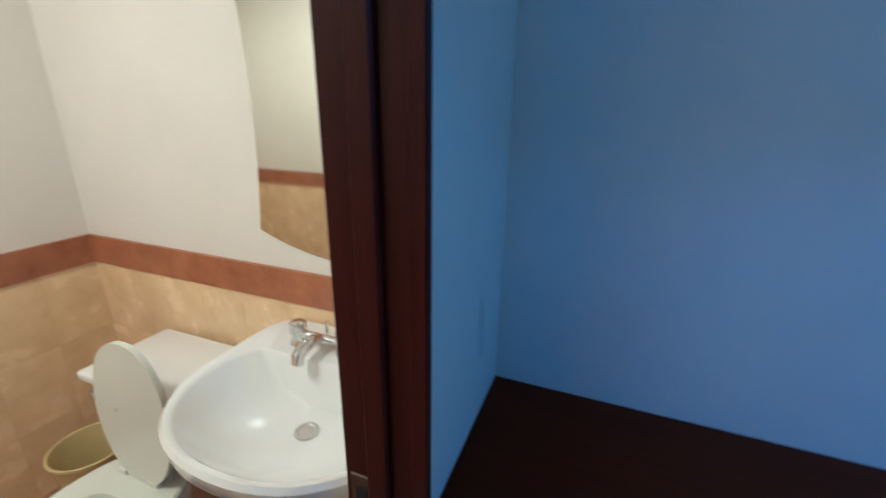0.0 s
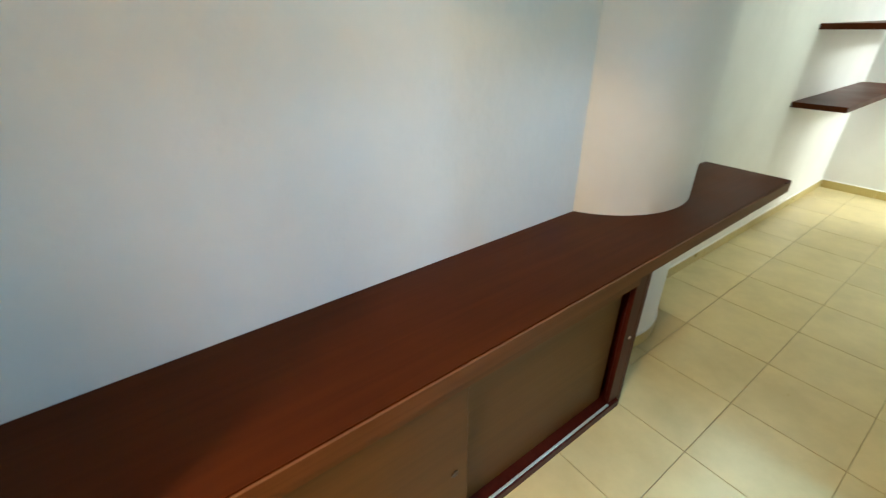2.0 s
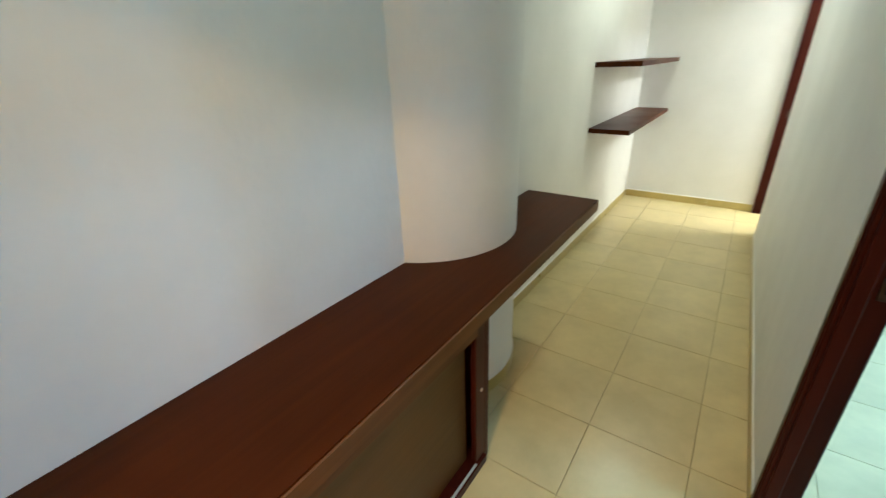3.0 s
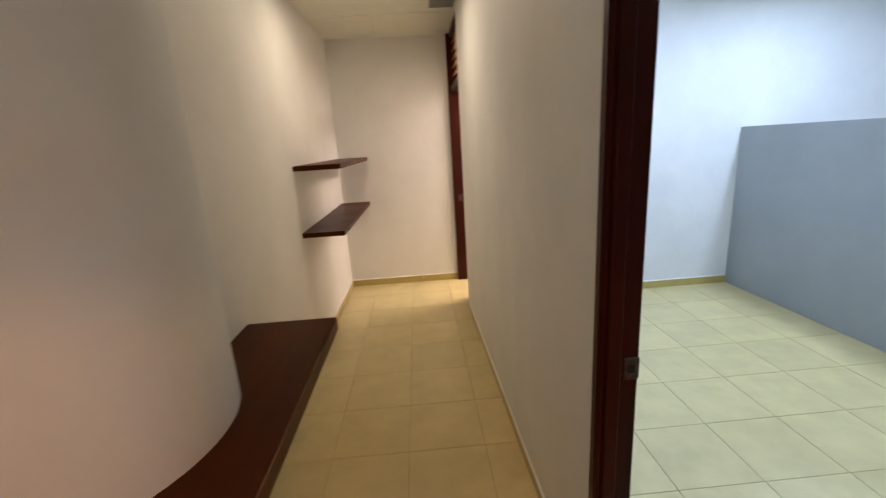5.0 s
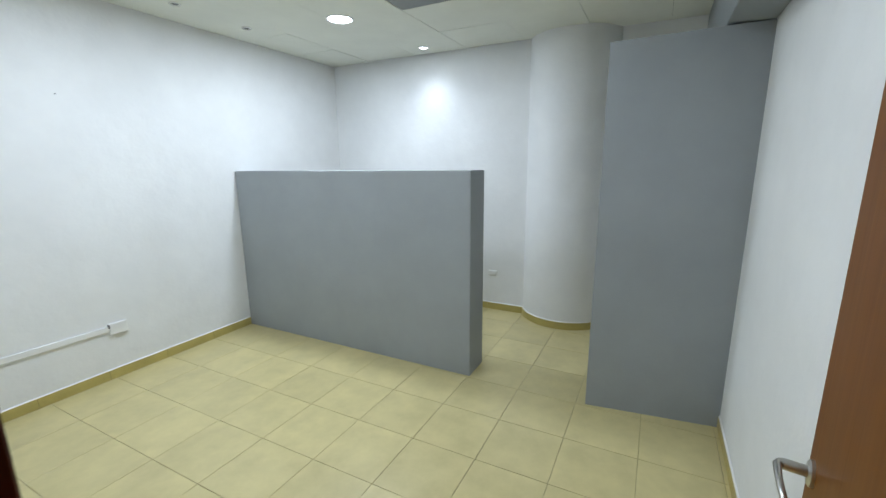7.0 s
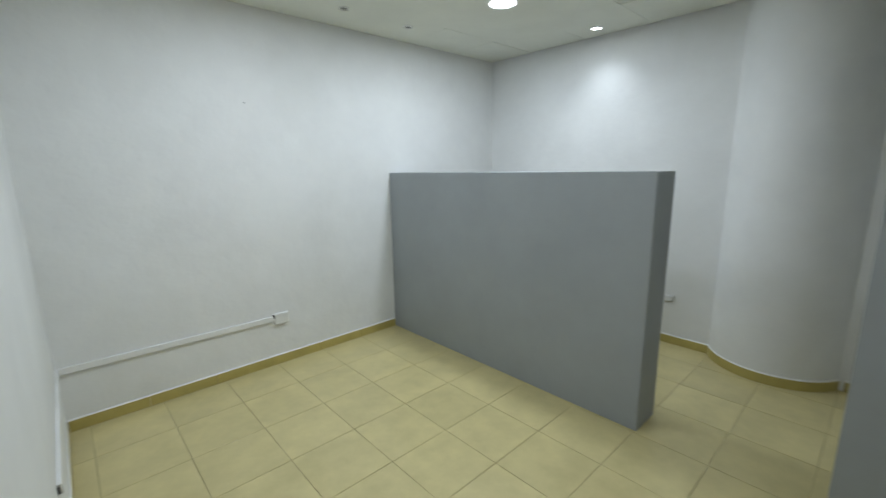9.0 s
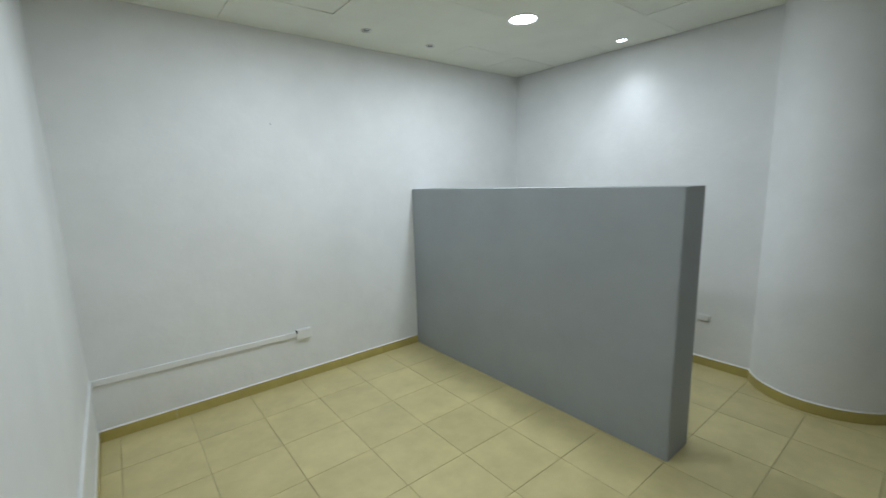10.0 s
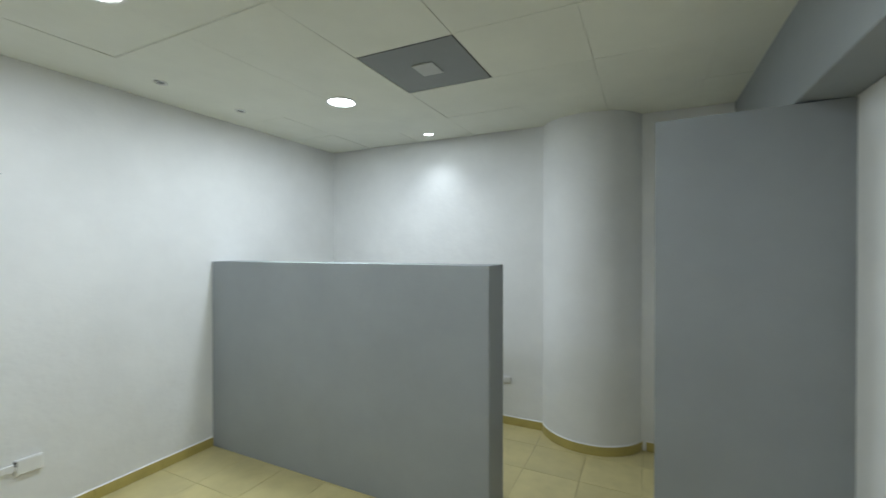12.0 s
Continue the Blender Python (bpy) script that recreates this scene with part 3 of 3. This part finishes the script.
# ---- skirting ----
def skirting(name, a, b, out, label, mat=SKIRT, h=0.074):
    """Skirting tiles with a line of white caulk along the top."""
    a, b, out = Vector((*a, 0)), Vector((*b, 0)), Vector((*out, 0))
    n = max(1, round((b - a).length / 0.403))
    along = (b - a) / n
    base = tagged(new(name), label, "skirting", kind="structure")
    for i in range(n):
        p, q = a + along * i + along.normalized() * 0.001, a + along * (i + 1) - along.normalized() * 0.001
        bm = bmesh.new()
        loft(bm, [[tuple(e + out * o + Vector((0, 0, z))) for o, z in ((0.0005, 0.001), (0.009, 0.001), (0.009, h - 0.002), (0.007, h), (0.0005, h))] for e in (p, q)])
        part("skirting_tile", bm, mat, base)
    bm = bmesh.new()
    loft(bm, [[tuple(e + out * o + Vector((0, 0, z))) for o, z in ((0.0005, h), (0.008, h), (0.002, h + 0.009), (0.0005, h + 0.009))] for e in (a, b)])
    part("caulk_line", bm, CAULK, base, "white caulk line")


skirting("baseboard_north", (OW + 0.01, ON), (2.69, ON), (0, -1), "beige tile skirting along the north wall")
skirting("baseboard_north_east", (2.945, ON), (OE, ON), (0, -1), "beige tile skirting behind the partition")
skirting("baseboard_east", (OE, ON - 0.01), (OE, 0.514), (-1, 0), "beige tile skirting along the east wall")
skirting("baseboard_west", (OW, 0.06), (OW, ON - 0.01), (1, 0), "beige tile skirting along the west wall")
skirting("baseboard_south", (0.2, OS), (2.81, OS), (0, 1), "beige tile skirting along the south wall")
skirting("baseboard_east_south", (OE, -0.33), (OE, OS), (-1, 0), "beige tile skirting south of the column")
skirting("baseboard_hall_north", (HW_N + 0.01, HN), (-0.025, HN), (0, -1), "beige tile skirting at the corridor end")
skirting("baseboard_hall_west", (west(0.55), 0.55), (HW_N, HN - 0.01), (1, 0), "beige tile skirting along the corridor")
skirting("baseboard_hall_east", (east(0.04), 0.04), (HE_N, 2.83), (-1, 0), "beige tile skirting along the corridor", h=0.06)
for name, cx, cy, a0, a1 in (("baseboard_column_office", 4.355, 0.108, 110, 250), ("baseboard_column_hall", -1.462, 0.155, -64, 64)):
    base = tagged(new(name), "beige tile skirting bent round the column", "skirting", kind="structure")
    n = 12
    for i in range(n):
        bm = bmesh.new()
        rings = []
        for k in range(4):
            a = radians(a0 + (a1 - a0) * (i + k / 3) / n)
            rings.append([(cx + r * math.cos(a), cy + r * math.sin(a), z) for r, z in ((0.4375, 0.001), (0.446, 0.001), (0.446, 0.072), (0.444, 0.074), (0.4375, 0.074))])
        part("skirting_tile", loft(bm, rings), SKIRT, base)
    bm = bmesh.new()
    rings = []
    for k in range(41):
        a = radians(a0 + (a1 - a0) * k / 40)
        rings.append([(cx + r * math.cos(a), cy + r * math.sin(a), z) for r, z in ((0.4375, 0.074), (0.445, 0.074), (0.439, 0.083), (0.4375, 0.083))])
    part("caulk_line", loft(bm, rings), CAULK, base, "white caulk line")


# ---- bathroom ----
def wall_tiles(name, origin, along, out, length, label):
    """A tiled dado with a brown border on top."""
    o, u, n = Vector(origin), Vector(along), Vector(out)
    base = tagged(new(name), label, "wall tiles", kind="structure")
    w, h = 0.20, 0.2945
    def slab(s0, s1, z0, z1, d):
        bm = bmesh.new()
        loft(bm, [[tuple(o + u * s + n * q + Vector((0, 0, z))) for s, z in ((s0, z0), (s1, z0), (s1, z1), (s0, z1))] for q in (0.001, d)])
        return bm
    for i in range(math.ceil(length / w)):
        for j in range(3):
            part("tile", slab(i * w + 0.0007, min(length, (i + 1) * w - 0.0007), j * h + 0.0007, (j + 1) * h - 0.0007, 0.0075), BATHTILE, base)
        part("border_tile", slab(i * w + 0.0005, min(length, (i + 1) * w - 0.0005), 0.884, 1.0, 0.014), BAND, base)
    part("joint", slab(0, length, 0.0, 0.995, 0.0065), BATHGROUT, base)


wall_tiles("tiles_bath_west", (BW, BS + 0.007, 0), (0, 1, 0), (1, 0, 0), BN - BS - 0.014, "beige bathroom wall tiles with a brown border")
wall_tiles("tiles_bath_south", (BW + 0.007, BS, 0), (1, 0, 0), (0, 1, 0), BSX - BW - 0.014, "beige bathroom wall tiles with a brown border")
wall_tiles("tiles_bath_far", (BSX + 0.007, BS2, 0), (1, 0, 0), (0, 1, 0), BE - BSX - 0.014, "beige bathroom wall tiles with a brown border")
wall_tiles("tiles_bath_east", (BE, BS2 + 0.007, 0), (0, 1, 0), (-1, 0, 0), BN - BS2 - 0.014, "beige bathroom wall tiles with a brown border")

# mirror with a curved lower edge
bm = bmesh.new()
outline = []
cy, half = -2.612, 0.335
for k in range(17):
    t = -1 + 2 * k / 16
    outline.append((cy + half * t, 1.055 + 0.07 * t * t))
for k in range(1, 9):
    z = 1.125 + 0.8 * k / 8
    outline.append((cy + half - 0.028 * math.sin(math.pi * k / 8), z))
for k in range(1, 16):
    t = 1 - 2 * k / 16
    outline.append((cy + half * t, 1.925 + 0.06 * (1 - t * t)))
for k in range(8, 0, -1):
    z = 1.125 + 0.8 * k / 8
    outline.append((cy - half + 0.028 * math.sin(math.pi * k / 8), z))
loft(bm, [[(x, y, z) for y, z in outline] for x in (BW + 0.002, BW + 0.0065)])
tagged(finish("mirror", bm, mirror_mat), "frameless wall mirror with curved edges above the sink", "mirror")

# sink on its pedestal
sink = thing("sink", "white porcelain pedestal sink with a chrome tap", "sink")
sx, sy, sz = -0.985, -2.562, 0.835
bm = bmesh.new()
back = BW + 0.016
rings = [ring(sx - 0.04, sy, sz - 0.20, 0.10, 0.11, 56, 2.2, back, 3), ring(sx - 0.02, sy, sz - 0.16, 0.19, 0.20, 56, 2.2, back, 3),
         ring(sx, sy, sz - 0.075, 0.262, 0.285, 56, 2.3, back, 3), ring(sx, sy, sz - 0.05, 0.285, 0.316, 56, 2.2, back, 3), ring(sx, sy, sz - 0.012, 0.291, 0.322, 56, 2.2, back, 3),
         ring(sx, sy, sz, 0.283, 0.314, 56, 2.2, back + 0.004, 3), ring(sx + 0.034, sy, sz - 0.003, 0.236, 0.286, 56, 2.25, sx - 0.108), ring(sx + 0.035, sy, sz - 0.010, 0.230, 0.278, 56, 2.2, sx - 0.102),
         ring(sx + 0.033, sy, sz - 0.055, 0.205, 0.245, 56, 2.1, sx - 0.090), ring(sx + 0.026, sy, sz - 0.10, 0.155, 0.19, 56, 2.0, sx - 0.075), ring(sx + 0.012, sy, sz - 0.125, 0.08, 0.10, 56, 2.0), ring(sx + 0.012, sy, sz - 0.13, 0.03, 0.03, 56, 2.0)]
part("basin", loft(bm, rings), PORCELAIN, sink, "", True)
bm = bmesh.new()
loft(bm, [ring(sx + 0.012, sy, z, r, r, 28) for z, r in ((sz - 0.131, 0.032), (sz - 0.1255, 0.031), (sz - 0.1245, 0.024), (sz - 0.128, 0.02))])
part("drain", bm, BRUSHED, sink, "metal drain", True)
bm = bmesh.new()
loft(bm, [ring(-1.05, sy - 0.025, z, a, b, 36, 2.4) for z, a, b in ((0.0, 0.10, 0.11), (0.02, 0.10, 0.11), (0.06, 0.08, 0.09), (0.45, 0.075, 0.085), (0.60, 0.09, 0.10), (0.69, 0.13, 0.14))])
ped = part("pedestal", bm, PORCELAIN, sink, "", True)
bm = bmesh.new()
loft(bm, [[(-0.9785 + x, -2.598 + r * math.cos(a), 0.43 + 0.7 * r * math.sin(a)) for a in [2 * math.pi * k / 16 for k in range(16)]] for x, r in ((0.0, 0.024), (0.004, 0.018))])
part("stain", bm, STAIN, ped, "greenish stain")
# tap: two knobs on a bar and a short spout
tx, tz = -1.152, sz
ty = sy - 0.075
tap = part("tap_body", tube(bmesh.new(), [(tx, ty - 0.075, tz + 0.03), (tx, ty + 0.075, tz + 0.03)], 0.014), CHROME, sink, "chrome two-handle tap", True)
for dy in (-0.08, 0.08):
    bm = bmesh.new()
    loft(bm, [ring(tx, ty + dy, z, r, r, 20) for z, r in ((tz, 0.027), (tz + 0.010, 0.024), (tz + 0.022, 0.020), (tz + 0.032, 0.020), (tz + 0.036, 0.027), (tz + 0.064, 0.025), (tz + 0.069, 0.018))])
    part("tap_knob", bm, CHROME, tap, "", True)
part("spout", tube(bmesh.new(), [(tx, ty, tz + 0.03), (tx + 0.04, ty, tz + 0.045), (tx + 0.075, ty, tz + 0.042), (tx + 0.10, ty, tz + 0.028), (tx + 0.106, ty, tz + 0.008)], [0.015, 0.017, 0.018, 0.018, 0.017]), CHROME, tap, "", True)
part("plug_rod", tube(bmesh.new(), [(tx - 0.03, ty, tz), (tx - 0.03, ty, tz + 0.07)], 0.004), CHROME, tap)

# toilet
toilet = thing("toilet", "white porcelain toilet with its lid raised", "toilet")
qy = -3.145
bm = bmesh.new()
loft(bm, [ring(cx, qy, z, a, b, 44, 2.2) for z, cx, a, b in ((0.0, -0.80, 0.23, 0.11), (0.03, -0.80, 0.23, 0.11), (0.12, -0.79, 0.21, 0.10), (0.25, -0.74, 0.25, 0.14), (0.35, -0.72, 0.29, 0.175), (0.385, -0.72, 0.295, 0.18), (0.39, -0.72, 0.285, 0.17), (0.388, -0.645, 0.175, 0.12), (0.30, -0.65, 0.145, 0.10), (0.22, -0.68, 0.09, 0.07))])
part("bowl", bm, PORCELAIN, toilet, "", True)
bm = bmesh.new()
loft(bm, [ring(cx, qy, z, a, b, 44, 2.7) for z, cx, a, b in ((0.392, -0.70, 0.27, 0.178), (0.405, -0.70, 0.275, 0.182), (0.412, -0.70, 0.265, 0.175), (0.410, -0.64, 0.165, 0.115), (0.392, -0.64, 0.16, 0.11))], cap_first=False, cap_last=False)
part("seat", bm, SEAT, toilet, "off-white plastic seat", True)
part("tank", bx(BW + 0.035, -3.445, 0.36, -0.955, -2.945, 0.6305, bevel=0.02, segments=3), PORCELAIN, toilet, "", True)
part("tank_lid", bx(BW + 0.03, -3.475, 0.631, -0.938, -2.92, 0.667, bevel=0.012, segments=3), PORCELAIN, toilet, "", True)
bm = tube(bmesh.new(), [(-0.957, -3.41, 0.605), (-0.935, -3.41, 0.605), (-0.928, -3.395, 0.603), (-0.926, -3.35, 0.595)], 0.007)
part("flush_lever", bm, CHROME, toilet, "chrome flush lever", True)
bm = bmesh.new()
loft(bm, [[(x + 0.0, 0.158 * math.copysign(abs(math.cos(a)) ** 0.9, math.cos(a)), 0.222 + 0.232 * math.sin(a)) for a in [2 * math.pi * k / 40 for k in range(40)]] for x in (-0.008, 0.004, 0.01)])
lid = part("lid", bm, SEAT, toilet, "raised off-white plastic lid", True)
lid.matrix_basis = pose(-0.878, qy + 0.018, 0.418, 0, -4, 0)
for dy in (-0.07, 0.07):
    part("hinge", bx(-0.915, qy + dy - 0.02, 0.39, -0.865, qy + dy + 0.02, 0.428, bevel=0.006, segments=2), SEAT, toilet)

bin_thing = thing("waste_bin", "small yellowish plastic waste bin beside the toilet", "bin", (-0.982, -3.632, 0))
bm = bmesh.new()
loft(bm, [ring(0, 0, z, r, r, 32) for z, r in ((0.0, 0.095), (0.26, 0.122), (0.262, 0.133), (0.272, 0.133), (0.272, 0.124), (0.255, 0.119), (0.01, 0.092))])
part("bucket", bm, BUCKET, bin_thing, "", True)

# ---- floors ----
X0, Y0, PITCH = 1.058, 0.098, 0.4035
structure("subfloor", bx(-1.6, BS2 - 0.2, -0.1, OE + 0.3, 4.4, -0.006), GROUT, "grout bed under the floor tiles", "floor")
floor = tagged(new("floor"), "glossy beige ceramic floor tiles with thin dark joints", "floor", kind="structure")
bath_floor = tagged(new("floor_bathroom"), "brown ceramic bathroom floor tiles", "floor", kind="structure")
tile_meshes = {}


def tile_mesh(w, d):
    key = (round(w, 4), round(d, 4))
    if key not in tile_meshes:
        bm = bmesh.new()
        e = 0.0012
        rings = [[(a * (w / 2 - q), b * (d / 2 - q), z) for a, b in ((-1, -1), (1, -1), (1, 1), (-1, 1))] for q, z in ((0, -0.008), (0, -0.0008), (e, 0.0))]
        loft(bm, rings)
        mesh = bpy.data.meshes.new("floor_tile")
        bm.to_mesh(mesh)
        bm.free()
        mesh.materials.append(TILE)
        tile_meshes[key] = mesh
    return tile_meshes[key]


def lay(x0, x1, y0, y1):
    g = 0.0013
    for i in range(math.floor((x0 - X0) / PITCH), math.ceil((x1 - X0) / PITCH)):
        for j in range(math.floor((y0 - Y0) / PITCH), math.ceil((y1 - Y0) / PITCH)):
            a, b = max(x0, X0 + i * PITCH + g), min(x1, X0 + (i + 1) * PITCH - g)
            c, d = max(y0, Y0 + j * PITCH + g), min(y1, Y0 + (j + 1) * PITCH - g)
            if b - a < 0.01 or d - c < 0.01:
                continue
            ob = new("floor_tile", tile_mesh(b - a, d - c))
            ob.location = ((a + b) / 2, (c + d) / 2, random.uniform(-0.00012, 0.00012))
            ob.parent = floor


lay(-1.30, OE, HS + 0.02, HN)
lay(0.12, 2.15, HN, 4.25)
for i in range(6):
    for j in range(9):
        a, c = BW + 0.31 * i, BS2 + 0.31 * j
        b, d = min(a + 0.307, BE), min(c + 0.307, HS + 0.017)
        if b - a > 0.01 and d - c > 0.01:
            part("floor_tile", bx(a, c, -0.008, b, d, 0.0), BATHFLOOR, bath_floor)
